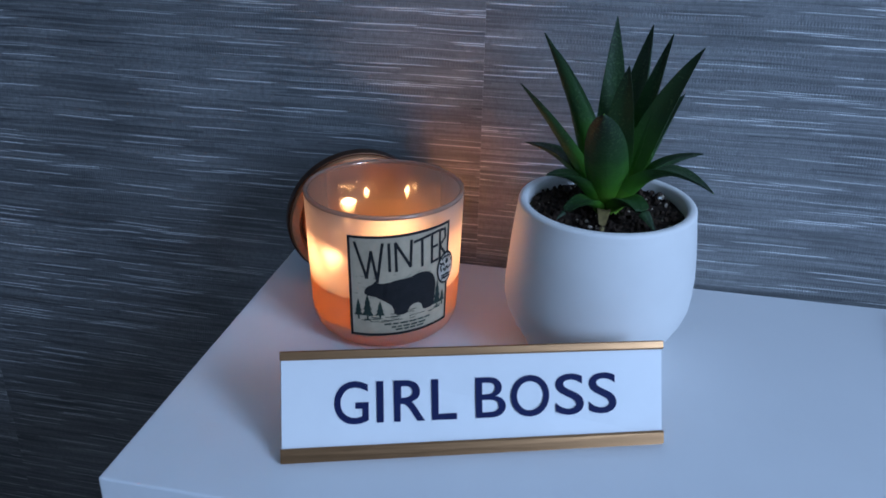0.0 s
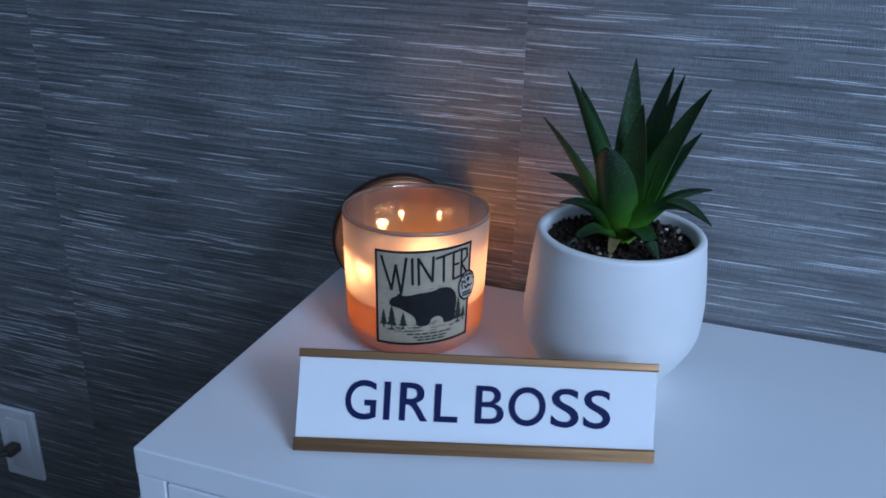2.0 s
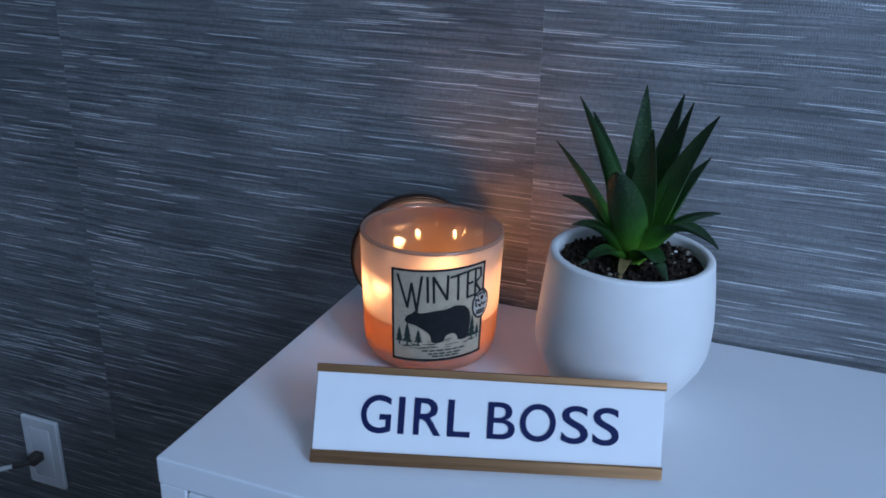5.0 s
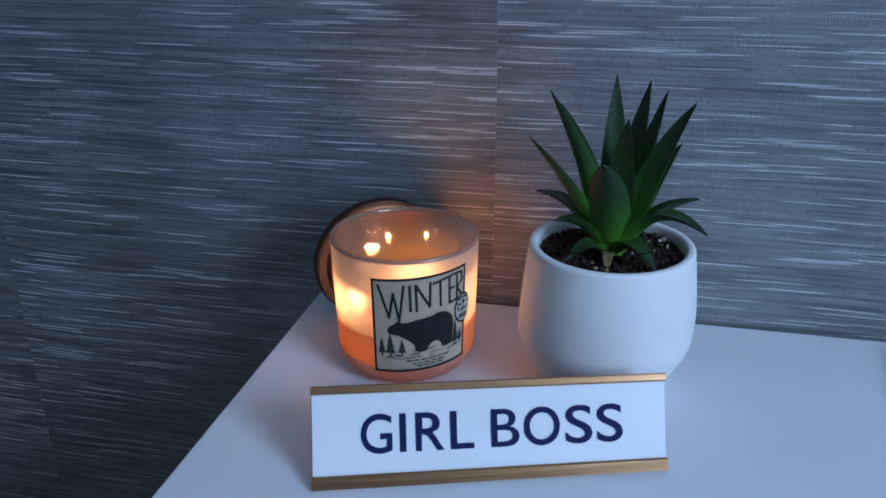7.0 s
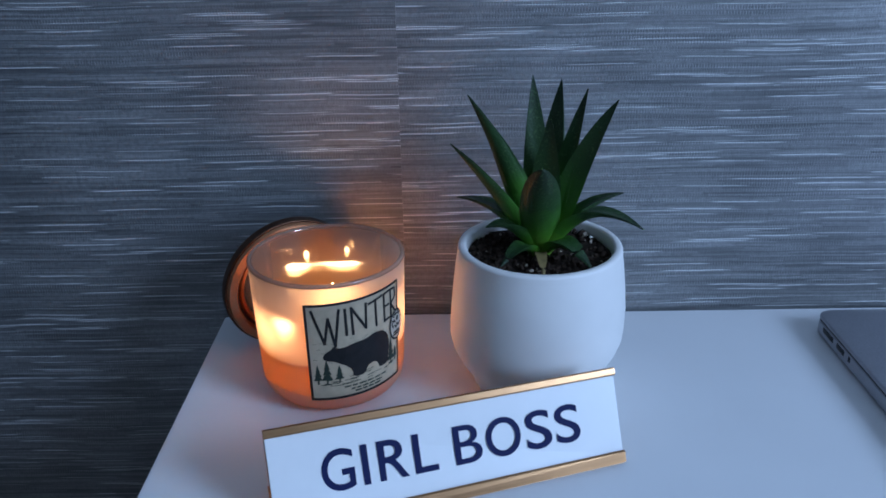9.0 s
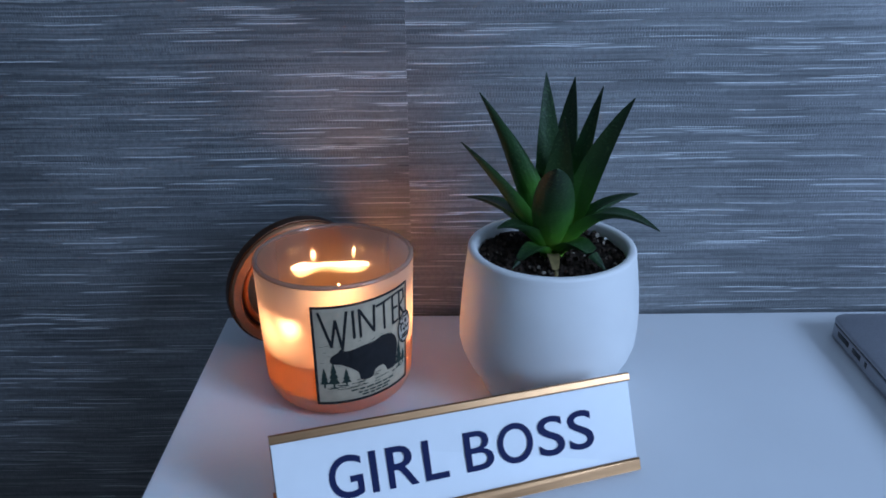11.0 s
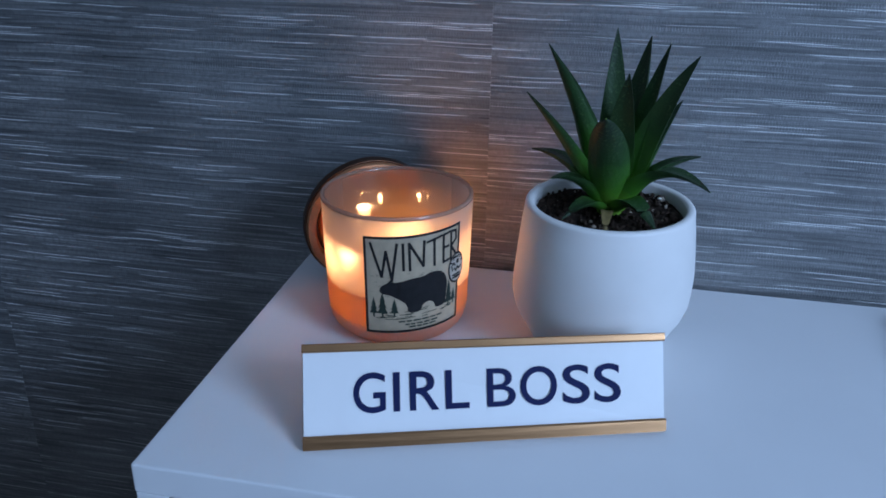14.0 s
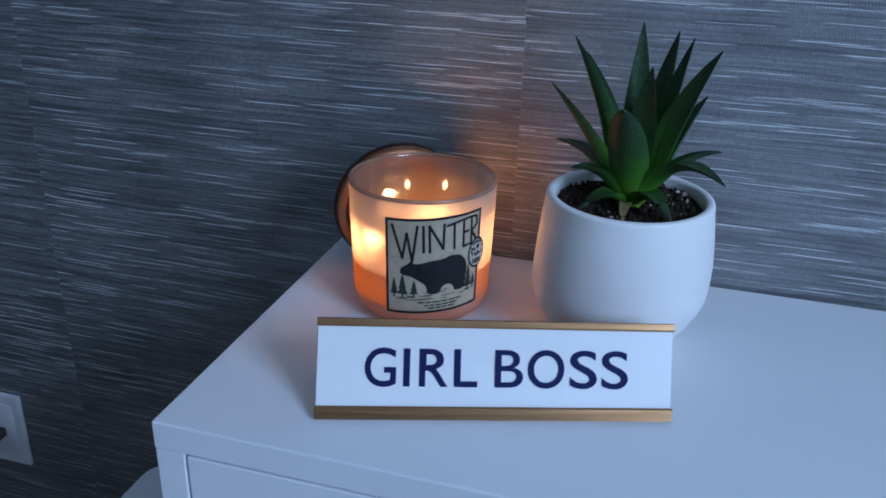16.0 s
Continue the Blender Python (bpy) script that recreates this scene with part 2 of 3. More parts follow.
def leaf_material():
    """Thick succulent leaf: dark green, fresher towards its base, with pale speckles."""
    m, t, b = material("succulent_leaf", 0.42)
    uv = t.nodes.new("ShaderNodeUVMap")
    uv.uv_map = "along"
    xy = t.nodes.new("ShaderNodeSeparateXYZ")
    t.links.new(uv.outputs[0], xy.inputs[0])
    v = coords(t)
    big, small = noise_tex(t, v, 60.0), noise_tex(t, v, 620.0, 2)
    info = t.nodes.new("ShaderNodeObjectInfo").outputs["Random"]
    along = maths(t, "ADD", xy.outputs[1], maths(t, "MULTIPLY_ADD", big, 0.3, -0.15))
    col = ramp(t, along, [(0.0, (0.20, 0.40, 0.04)), (0.20, (0.075, 0.26, 0.022)), (0.52, (0.026, 0.080, 0.020)), (0.95, (0.012, 0.029, 0.013))])
    col = mix_colour(t, maths(t, "MULTIPLY", info, 0.35), col, (0.026, 0.048, 0.022))
    spot = maths(t, "MULTIPLY", maths(t, "GREATER_THAN", small, 0.60), maths(t, "GREATER_THAN", big, 0.47))
    col = mix_colour(t, maths(t, "MULTIPLY", spot, 0.36), col, (0.090, 0.165, 0.060))
    t.links.new(col, b.inputs["Base Color"])
    t.links.new(maths(t, "MULTIPLY_ADD", big, 0.25, 0.38), b.inputs["Roughness"])
    b.inputs["Specular IOR Level"].default_value = 0.28
    b.inputs["Subsurface Weight"].default_value = 0.08
    b.inputs["Subsurface Radius"].default_value = (0.002, 0.004, 0.001)
    vor = node(t, "ShaderNodeTexVoronoi", Scale=620.0)
    t.links.new(v, vor.inputs["Vector"])
    wart = maths(t, "SUBTRACT", 1.0, vor.outputs["Distance"])
    bump(t, b, maths(t, "ADD", maths(t, "MULTIPLY", wart, 0.7), small), 0.30, 0.0006)
    return m


def brushed(name, base, rough, axis):
    m, t, b = material(name, rough, base, 1.0)
    g = noise_tex(t, coords(t, axis), 1.0, 3, 0.7)
    big = noise_tex(t, coords(t), 25.0)
    t.links.new(ramp(t, maths(t, "ADD", maths(t, "MULTIPLY", g, 0.6), maths(t, "MULTIPLY", big, 0.4)),
                     [(0.3, tuple(c * 0.8 for c in base)), (0.7, tuple(min(1, c * 1.12) for c in base))]), b.inputs["Base Color"])
    t.links.new(maths(t, "MULTIPLY_ADD", g, 0.22, rough - 0.1), b.inputs["Roughness"])
    bump(t, b, g, 0.12, 0.0003)
    return m


GRASS = grasscloth()
GLASS, GLASS_IN, BASE_GLASS, RIM_GLASS = frosted_glass(), clear_glass(), milky_glass(), rim_glass()
WAX = wax_material()
LEAF = leaf_material()
WHITE_FOIL = plain("white_foil_board", (0.80, 0.80, 0.80), 0.42, vary=0.03, scale=7, bumps=0.04, fine=900)
POT_WHITE = plain("matt_white_ceramic", (0.86, 0.835, 0.80), 0.55, vary=0.03, scale=22, bumps=0.06, fine=420)
PLATE_WHITE = plain("white_plastic_plate", (0.88, 0.87, 0.855), 0.35, vary=0.015, scale=40, bumps=0.02)
OUTLET_WHITE = plain("white_outlet_plastic", (0.78, 0.78, 0.77), 0.35, vary=0.03, scale=60)
NAVY = plain("navy_print", (0.005, 0.011, 0.068), 0.65, vary=0.1, scale=90)
GOLD = brushed("brushed_gold", (0.49, 0.26, 0.125), 0.32, (6, 900, 900))
COPPER = brushed("copper_lid", (0.58, 0.27, 0.14), 0.40, (300, 300, 300))
BRONZE_DARK = brushed("dark_bronze", (0.13, 0.065, 0.040), 0.42, (300, 300, 300))
GASKET = plain("dark_lid_liner", (0.055, 0.040, 0.034), 0.6, vary=0.15, scale=60)
SILVER = brushed("anodised_aluminium", (0.50, 0.50, 0.54), 0.42, (500, 500, 500))
BLACK = plain("black_plastic", (0.015, 0.015, 0.017), 0.45, vary=0.2, scale=60)
KRAFT = plain("kraft_paper", (0.52, 0.41, 0.28), 0.75, vary=0.12, scale=130, bumps=0.2, fine=1600)
INK = plain("black_ink", (0.020, 0.019, 0.020), 0.6, vary=0.2, scale=200)
INK_GREEN = plain("dark_green_ink", (0.030, 0.045, 0.035), 0.6, vary=0.2, scale=200)
for ink in (NAVY, INK, INK_GREEN):
    ink.node_tree.nodes["Principled BSDF"].inputs["Specular IOR Level"].default_value = 0.22
BADGE_PALE = plain("pale_badge_print", (0.56, 0.50, 0.41), 0.7, vary=0.08, scale=200)
SOIL = plain("potting_soil", (0.026, 0.017, 0.012), 0.9, vary=0.6, scale=240, bumps=0.9, distance=0.002, fine=500)
GRIT = plain("soil_grit", (0.34, 0.28, 0.22), 0.8, vary=0.5, scale=400)
PERLITE = plain("perlite", (0.66, 0.63, 0.57), 0.8, vary=0.15, scale=500)
PEAT = plain("dark_soil_clod", (0.036, 0.023, 0.016), 0.9, vary=0.5, scale=300)
STRAW = plain("dry_leaf", (0.20, 0.145, 0.055), 0.7, vary=0.3, scale=160, bumps=0.3)
for earth in (SOIL, PEAT):
    earth.node_tree.nodes["Principled BSDF"].inputs["Specular IOR Level"].default_value = 0.15
PAINT = plain("wall_paint", (0.28, 0.28, 0.28), 0.8, vary=0.04, scale=3, bumps=0.1)
CEIL = plain("ceiling_paint", (0.78, 0.78, 0.77), 0.85, vary=0.03, scale=3, bumps=0.1)
FLOORWOOD = plain("dark_floor_board", (0.13, 0.085, 0.055), 0.4, vary=0.3, scale=9, bumps=0.1)
PLUG_BROWN = plain("dark_brown_plastic", (0.055, 0.042, 0.036), 0.5, vary=0.15, scale=60)
CORD = plain("white_cord", (0.62, 0.62, 0.62), 0.5, vary=0.05, scale=60)
WICK = plain("burnt_wick", (0.03, 0.022, 0.018), 0.9, vary=0.3, scale=400)

FLAME, ft, fb = material("flame", 1.0)
em = node(ft, "ShaderNodeEmission", Color=(1.0, 0.55, 0.20, 1), Strength=17.0)
see = node(ft, "ShaderNodeBsdfTransparent", Color=(1, 1, 1, 1))
both = ft.nodes.new("ShaderNodeAddShader")
ft.links.new(em.outputs[0], both.inputs[0])
ft.links.new(see.outputs[0], both.inputs[1])
ft.links.new(both.outputs[0], ft.nodes["Material Output"].inputs["Surface"])


# ---- mesh helpers ----
def mesh_of(name, bm, mat, smooth=40):
    bmesh.ops.recalc_face_normals(bm, faces=bm.faces[:])
    me = bpy.data.meshes.new(name)
    bm.to_mesh(me)
    bm.free()
    me.materials.append(mat)
    if smooth:
        me.polygons.foreach_set("use_smooth", [True] * len(me.polygons))
        me.set_sharp_from_angle(angle=radians(smooth))
    return me


def part(name, bm, mat, parent, label="", m=None, smooth=40):
    ob = new(name, mesh_of(name, bm, mat, smooth))
    ob.parent = parent
    if m is not None:
        ob.matrix_local = m
    return tagged(ob, label) if label else ob


def empty(name, m, label, category, group="", kind=""):
    ob = new(name)
    ob.matrix_world = m
    ob.empty_display_size = 0.05
    return tagged(ob, label, category, group, kind)


def box(x0, x1, y0, y1, z0, z1, bevel=0.0, seg=2):
    bm = bmesh.new()
    bmesh.ops.create_cube(bm, size=1)
    for v in bm.verts:
        v.co = ((x0 + x1) / 2 + v.co.x * (x1 - x0), (y0 + y1) / 2 + v.co.y * (y1 - y0), (z0 + z1) / 2 + v.co.z * (z1 - z0))
    if bevel:
        bmesh.ops.bevel(bm, geom=bm.edges[:], offset=bevel, segments=seg, profile=0.5, affect="EDGES")
    return bm


def lathe(profile, steps=72, closed=False):
    """Turns (radius, height) pairs about z; closed joins the last pair to the first."""
    bm = bmesh.new()
    rings = []
    for r, z in profile:
        if r < 1e-6:
            rings.append([bm.verts.new((0, 0, z))])
        else:
            rings.append([bm.verts.new((r * math.cos(2 * math.pi * i / steps), r * math.sin(2 * math.pi * i / steps), z)) for i in range(steps)])
    pairs = list(zip(rings, rings[1:])) + ([(rings[-1], rings[0])] if closed else [])
    for a, b in pairs:
        for i in range(steps):
            j = (i + 1) % steps
            if len(a) == 1 and len(b) == 1:
                continue
            if len(a) == 1:
                bm.faces.new((a[0], b[i], b[j]))
            elif len(b) == 1:
                bm.faces.new((a[i], a[j], b[0]))
            else:
                bm.faces.new((a[i], a[j], b[j], b[i]))
    return bm


def arc(cx, cz, r, a0, a1, n=6):
    return [(cx + r * math.cos(radians(a0 + (a1 - a0) * i / n)), cz + r * math.sin(radians(a0 + (a1 - a0) * i / n))) for i in range(n + 1)]


def extrude_profile(points, x0, x1):
    """A closed outline in (y, z) drawn out along x."""
    bm = bmesh.new()
    a = [bm.verts.new((x0, y, z)) for y, z in points]
    b = [bm.verts.new((x1, y, z)) for y, z in points]
    n = len(points)
    for i in range(n):
        bm.faces.new((a[i], a[(i + 1) % n], b[(i + 1) % n], b[i]))
    bm.faces.new(a)
    bm.faces.new(b[::-1])
    return bm


def tube(points, radius, steps=8):
    bm = bmesh.new()
    pts = [Vector(p) for p in points]
    rings = []
    for i, p in enumerate(pts):
        d = (pts[min(i + 1, len(pts) - 1)] - pts[max(i - 1, 0)]).normalized()
        q = d.to_track_quat("Z", "Y")
        rings.append([bm.verts.new(p + q @ Vector((radius * math.cos(2 * math.pi * k / steps), radius * math.sin(2 * math.pi * k / steps), 0))) for k in range(steps)])
    for a, b in zip(rings, rings[1:]):
        for k in range(steps):
            bm.faces.new((a[k], a[(k + 1) % steps], b[(k + 1) % steps], b[k]))
    bm.faces.new(rings[0][::-1])
    bm.faces.new(rings[-1])
    return bm


def setting(name, bm, mat, smooth=0):
    ob = new(name, mesh_of(name, bm, mat, smooth))
    return tagged(ob, kind="structure")


# ---- room ----
WEST, SOUTH, HIGH = -1.6, -2.9, 2.5
wall_north = setting("wall_north", box(WEST, EAST + 0.12, 0.0015, 0.12, 0, HIGH), PAINT)
tagged(wall_north, "wall papered with grey-blue woven grasscloth", "wall")
PANEL = 0.455
edges = [x for x in (0.1455 + PANEL * k for k in range(-4, 5)) if WEST < x < EAST]
edges = [WEST] + edges + [EAST]
for a, b in zip(edges, edges[1:]):
    part("wallpaper_panel", box(a + 0.00006, b - 0.00006, 0.0, 0.0012, 0.09, HIGH - 0.01), GRASS, wall_north, smooth=0)
part("skirting", box(WEST, EAST, -0.012, 0.0, 0.0, 0.09, 0.003), PAINT, wall_north, "white painted skirting board")
setting("wall_west", box(WEST - 0.12, WEST, SOUTH, 0.12, 0, HIGH), PAINT)
setting("wall_south", box(WEST - 0.12, EAST + 0.12, SOUTH - 0.12, SOUTH, 0, HIGH), PAINT)
y0, y1, z0, z1 = WIN_Y - WIN_W / 2, WIN_Y + WIN_W / 2, WIN_Z - WIN_H / 2, WIN_Z + WIN_H / 2
east = bmesh.new()
for a in ((SOUTH, y0, 0, HIGH), (y1, 0.0015, 0, HIGH), (y0, y1, 0, z0), (y0, y1, z1, HIGH)):
    piece = box(EAST, EAST + 0.12, *a)
    tmp = bpy.data.meshes.new("tmp")
    piece.to_mesh(tmp)
    piece.free()
    east.from_mesh(tmp)
    bpy.data.meshes.remove(tmp)
setting("wall_east", east, PAINT)
window = empty("window_1", pose(EAST, WIN_Y, WIN_Z), "white framed window showing pale evening sky", "window", kind="structure")
for a in ((-WIN_W / 2, -WIN_W / 2 + 0.05, -WIN_H / 2, WIN_H / 2), (WIN_W / 2 - 0.05, WIN_W / 2, -WIN_H / 2, WIN_H / 2),
          (-WIN_W / 2 + 0.05, WIN_W / 2 - 0.05, WIN_H / 2 - 0.05, WIN_H / 2), (-WIN_W / 2 + 0.05, WIN_W / 2 - 0.05, -WIN_H / 2, -WIN_H / 2 + 0.05)):
    part("window_frame", box(0.05, 0.10, *a, 0.004), CEIL, window)
setting("floor", box(WEST - 0.12, EAST + 0.12, SOUTH - 0.12, 0.12, -0.1, 0.0), FLOORWOOD)
setting("ceiling", box(WEST - 0.12, EAST + 0.12, SOUTH - 0.12, 0.12, HIGH, HIGH + 0.1), CEIL)

# ---- narrow white desk with drawers ----
TOP, DEEP, LONG = 0.75, 0.290, 1.19
desk = empty("desk", pose(0, 0, 0), "narrow white desk with flush drawers against the papered wall", "desk")
part("desktop", box(0, LONG, -DEEP, -0.003, TOP - 0.0185, TOP, 0.0012), WHITE_FOIL, desk, smooth=15)
for x in (0.0005, LONG - 0.0190):
    part("side_panel", box(x, x + 0.0185, -DEEP + 0.0004, -0.003, TOP - 0.135, TOP - 0.0187, 0.0008), WHITE_FOIL, desk, smooth=15)
part("bottom_panel", box(0.0192, LONG - 0.0192, -DEEP + 0.004, -0.003, TOP - 0.135, TOP - 0.123, 0.0006), WHITE_FOIL, desk, smooth=15)
for a, b in ((0.0204, LONG / 2 - 0.0015), (LONG / 2 + 0.0015, LONG - 0.0204)):
    part("drawer_front", box(a, b, -DEEP + 0.0006, -DEEP + 0.016, TOP - 0.121, TOP - 0.0203, 0.0010), WHITE_FOIL, desk, smooth=15)
    part("drawer_box", box(a + 0.004, b - 0.004, -DEEP + 0.0162, -0.02, TOP - 0.119, TOP - 0.03, 0), WHITE_FOIL, desk, smooth=0)
for x, y in ((0.33, -0.26), (0.33, -0.03), (LONG - 0.06, -0.26), (LONG - 0.06, -0.03)):
    part("leg", box(x, x + 0.03, y - 0.015, y + 0.015, 0, TOP - 0.1352, 0.002), WHITE_FOIL, desk, smooth=15)

# ---- stool pushed under the end of the desk ----
stool = empty("stool", pose(-0.103, -0.155, 0), "pale square stool standing under the desk end", "stool")


# ---- rounded plates ----
def slab(x1, y0, z0, z1, r, taper=0.0, n=8):
    """A plate with rounded corners, from (0, 0) to (x1, y0)."""
    bm = bmesh.new()
    outline = []
    for cx, cy, a in ((r, -r, 90), (r, y0 + r, 180), (x1 - r, y0 + r, 270), (x1 - r, -r, 0)):
        outline += [(cx + r * math.cos(radians(a + 90 * i / n)), cy + r * math.sin(radians(a + 90 * i / n))) for i in range(n + 1)]
    mid = Vector((x1 / 2, y0 / 2))
    rows = []
    for z, inset in ((z0, taper), (z0 + 0.0015, 0.0), (z1 - 0.0010, 0.0), (z1, 0.0010)):
        rows.append([bm.verts.new((x - (x - mid.x) / abs(mid.x) * inset, y - (y - mid.y) / abs(mid.y) * inset, z)) for x, y in outline])
    for a, b in zip(rows, rows[1:]):
        for i in range(len(a)):
            bm.faces.new((a[i], a[(i + 1) % len(a)], b[(i + 1) % len(a)], b[i]))
    bm.faces.new(rows[0][::-1])
    bm.faces.new(rows[-1])
    return bm


part("seat", slab(0.36, -0.32, 0.570, 0.600, 0.022), WHITE_FOIL, stool, smooth=30)
for x in (0.03, 0.33):
    for y in (-0.03, -0.29):
        part("leg", lathe([(0, 0), (0.011, 0), (0.015, 0.5698), (0, 0.5698)], 16), WHITE_FOIL, stool, m=pose(x, y, 0))
for y in (-0.03, -0.29):
    part("stretcher", tube([(0.03, y, 0.20), (0.33, y, 0.20)], 0.007), WHITE_FOIL, stool)

# ---- wall outlet with plug ----
outlet = empty("wall_outlet", pose(-0.4135, 0, 0.455), "white wall outlet plate on the grasscloth", "outlet")
part("cover_plate", box(-0.0265, 0.0255, -0.006, 0, -0.046, 0.046, 0.0025, 3), OUTLET_WHITE, outlet, smooth=12)
part("socket", box(-0.0150, 0.0140, -0.0068, -0.0055, -0.033, 0.033, 0.0012, 2), OUTLET_WHITE, outlet)
plug = empty("power_plug", pose(-0.4160, -0.0073, 0.4535), "dark brown power plug with pale cord in the outlet", "plug")
part("plug_body", box(-0.0065, 0.0065, -0.017, 0, -0.0055, 0.0055, 0.0025, 3), PLUG_BROWN, plug)
part("strain_relief", tube([(-0.001, -0.015, 0), (-0.008, -0.023, -0.001), (-0.015, -0.026, -0.003)], 0.0034), PLUG_BROWN, plug)
part("cord", tube([(-0.012, -0.025, -0.002), (-0.028, -0.032, -0.007), (-0.06, -0.042, -0.014), (-0.10, -0.042, -0.025), (-0.15, -0.040, -0.09), (-0.19, -0.038, -0.22), (-0.20, -0.035, -0.44)], 0.0028), CORD, plug)

# ---- closed laptop ----
laptop = empty("laptop", pose(0.4572, -0.036, TOP), "closed silver aluminium laptop lying on the white desk", "laptop")


part("base", slab(0.325, -0.227, 0.001, 0.0118, 0.011, 0.004), SILVER, laptop)
part("lid", slab(0.325, -0.227, 0.0136, 0.0160, 0.011), SILVER, laptop)
# black filler slab standing in for the shade in the slit under the lid
part("lid_gap", slab(0.3242, -0.2262, 0.0117, 0.0137, 0.0106), BLACK, laptop, m=pose(0.0004, -0.0004, 0))
for a, b in ((-0.0165, -0.0345), (-0.0400, -0.0530), (-0.0590, -0.0625)):
    part("port", box(-0.0003, 0.002, b, a, 0.0060, 0.0104, 0.0006), BLACK, laptop)
for x in (0.02, 0.305):
    for y in (-0.02, -0.207):
        part("rubber_foot", lathe([(0, 0), (0.006, 0), (0.006, 0.0012), (0, 0.0012)], 20), BLACK, laptop, m=pose(x, y, 0))

# ---- scented candle in frosted glass ----
CX, CY, CR, CB, CH = 0.0998, -0.0995, 0.0510, 0.0482, 0.0968
candle = empty("candle", pose(CX, CY, TOP), "lit three-wick candle in frosted glass with a kraft label", "candle")
wall_t = 0.0032
outer = [(0.0, 0.0), (CB - 0.017, 0.0)] + arc(CB - 0.017, 0.017, 0.017, -90, 0, 9)[1:] + [((CR + CB) / 2, CH * 0.5), (CR, CH - 0.0012)] + arc(CR - 0.0012, CH - 0.0012, 0.0012, 20, 90, 3)
wz = WAX_Z - TOP


def jar_radius(z):
    return CB + (CR - CB) * z / CH


inner = arc(CR - wall_t + 0.0012, CH - 0.0012, 0.0012, 90, 180, 3) + [(jar_radius(0.065) - wall_t, 0.065), (jar_radius(wz) - wall_t, wz - 0.0005)]
part("glass_jar", lathe(outer, 96), GLASS, candle, "frosted pinkish glass jar")
part("jar_inside", lathe(inner, 96), GLASS_IN, candle, "smooth glossy inside of the jar")
part("rim", lathe(arc(CR - 0.0012, CH - 0.0010, 0.00145, 0, 360, 12)[:-1], 96, closed=True), RIM_GLASS, candle, "polished glass rim")
part("wax", lathe([(0, 0.0150), (CB - 0.006, 0.0150), (CB - 0.0016, 0.0182), (jar_radius(0.022) - 0.0009, 0.0220), (jar_radius(wz) - 0.0008, wz),
                   (jar_radius(wz) - 0.0055, wz - 0.0014), (0, wz - 0.0018)], 72), WAX, candle, "orange melted wax")
part("thick_base", lathe([(0, 0.0012), (CB - 0.0180, 0.0012), (CB - 0.0078, 0.0060), (CB - 0.0026, 0.0130), (CB - 0.0012, 0.0168), (CB - 0.0075, 0.0144), (0, 0.0144)], 72), BASE_GLASS, candle, "thick milky glass base")
for fx, fy in FLAMES:
    w = part("wick", tube([(0, 0, wz - 0.003), (0.0004, 0, wz + 0.004), (0.0012, 0, wz + 0.0110)], 0.0009), WICK, candle, m=pose(fx - CX, fy - CY, 0))
    part("flame", lathe([(0, wz + 0.0095), (0.0018, wz + 0.0118), (0.0027, wz + 0.0150), (0.0023, wz + 0.0182), (0.0011, wz + 0.0212), (0, wz + 0.0240)], 16), FLAME, w, "small yellow flame")

# label wrapped round the jar
LA0, LA1, LZ0, LZ1 = radians(-99.5), radians(-25), 0.0175, 0.0850


def bend(bm, lift, margin=0.3):
    """Wraps a flat drawing (0 to 1 across and up) round the jar."""
    for k in range(1, 40):
        u = -margin + (1 + 2 * margin) * k / 40
        bmesh.ops.bisect_plane(bm, geom=bm.verts[:] + bm.edges[:] + bm.faces[:], plane_co=(u, 0, 0), plane_no=(1, 0, 0))
    for v in bm.verts:
        a = LA0 + (LA1 - LA0) * v.co.x
        z = LZ0 + (LZ1 - LZ0) * (v.co.y + 0.05 * (v.co.x - 0.5))
        r = CB + (CR - CB) * z / CH + lift + 0.0002
        v.co = (r * math.cos(a), r * math.sin(a), z)
    return bm


def polygon(bm, pts):
    f = bm.faces.new([bm.verts.new((x, y, 0)) for x, y in pts])
    bmesh.ops.triangulate(bm, faces=[f])


def rounded(pts, times=2):
    """Cuts the corners of a closed outline."""
    for _ in range(times):
        pts = [(a[0] * (1 - f) + b[0] * f, a[1] * (1 - f) + b[1] * f) for a, b in zip(pts, pts[1:] + pts[:1]) for f in (0.25, 0.75)]
    return pts


def stroke(bm, pts, w):
    """A pen line of width w along the points, with mitred joins."""
    pts = [Vector((*p, 0)) for p in pts]
    for a, b in zip(pts, pts[1:]):
        d = (b - a).normalized()
        n = Vector((-d.y, d.x, 0)) * w / 2
        e = d * w * 0.35
        bm.faces.new([bm.verts.new(p) for p in (a - e + n, a - e - n, b + e - n, b + e + n)])


def disc(bm, cx, cy, rx, ry, n=28):
    bm.faces.new([bm.verts.new((cx + rx * math.cos(2 * math.pi * i / n), cy + ry * math.sin(2 * math.pi * i / n), 0)) for i in range(n)])


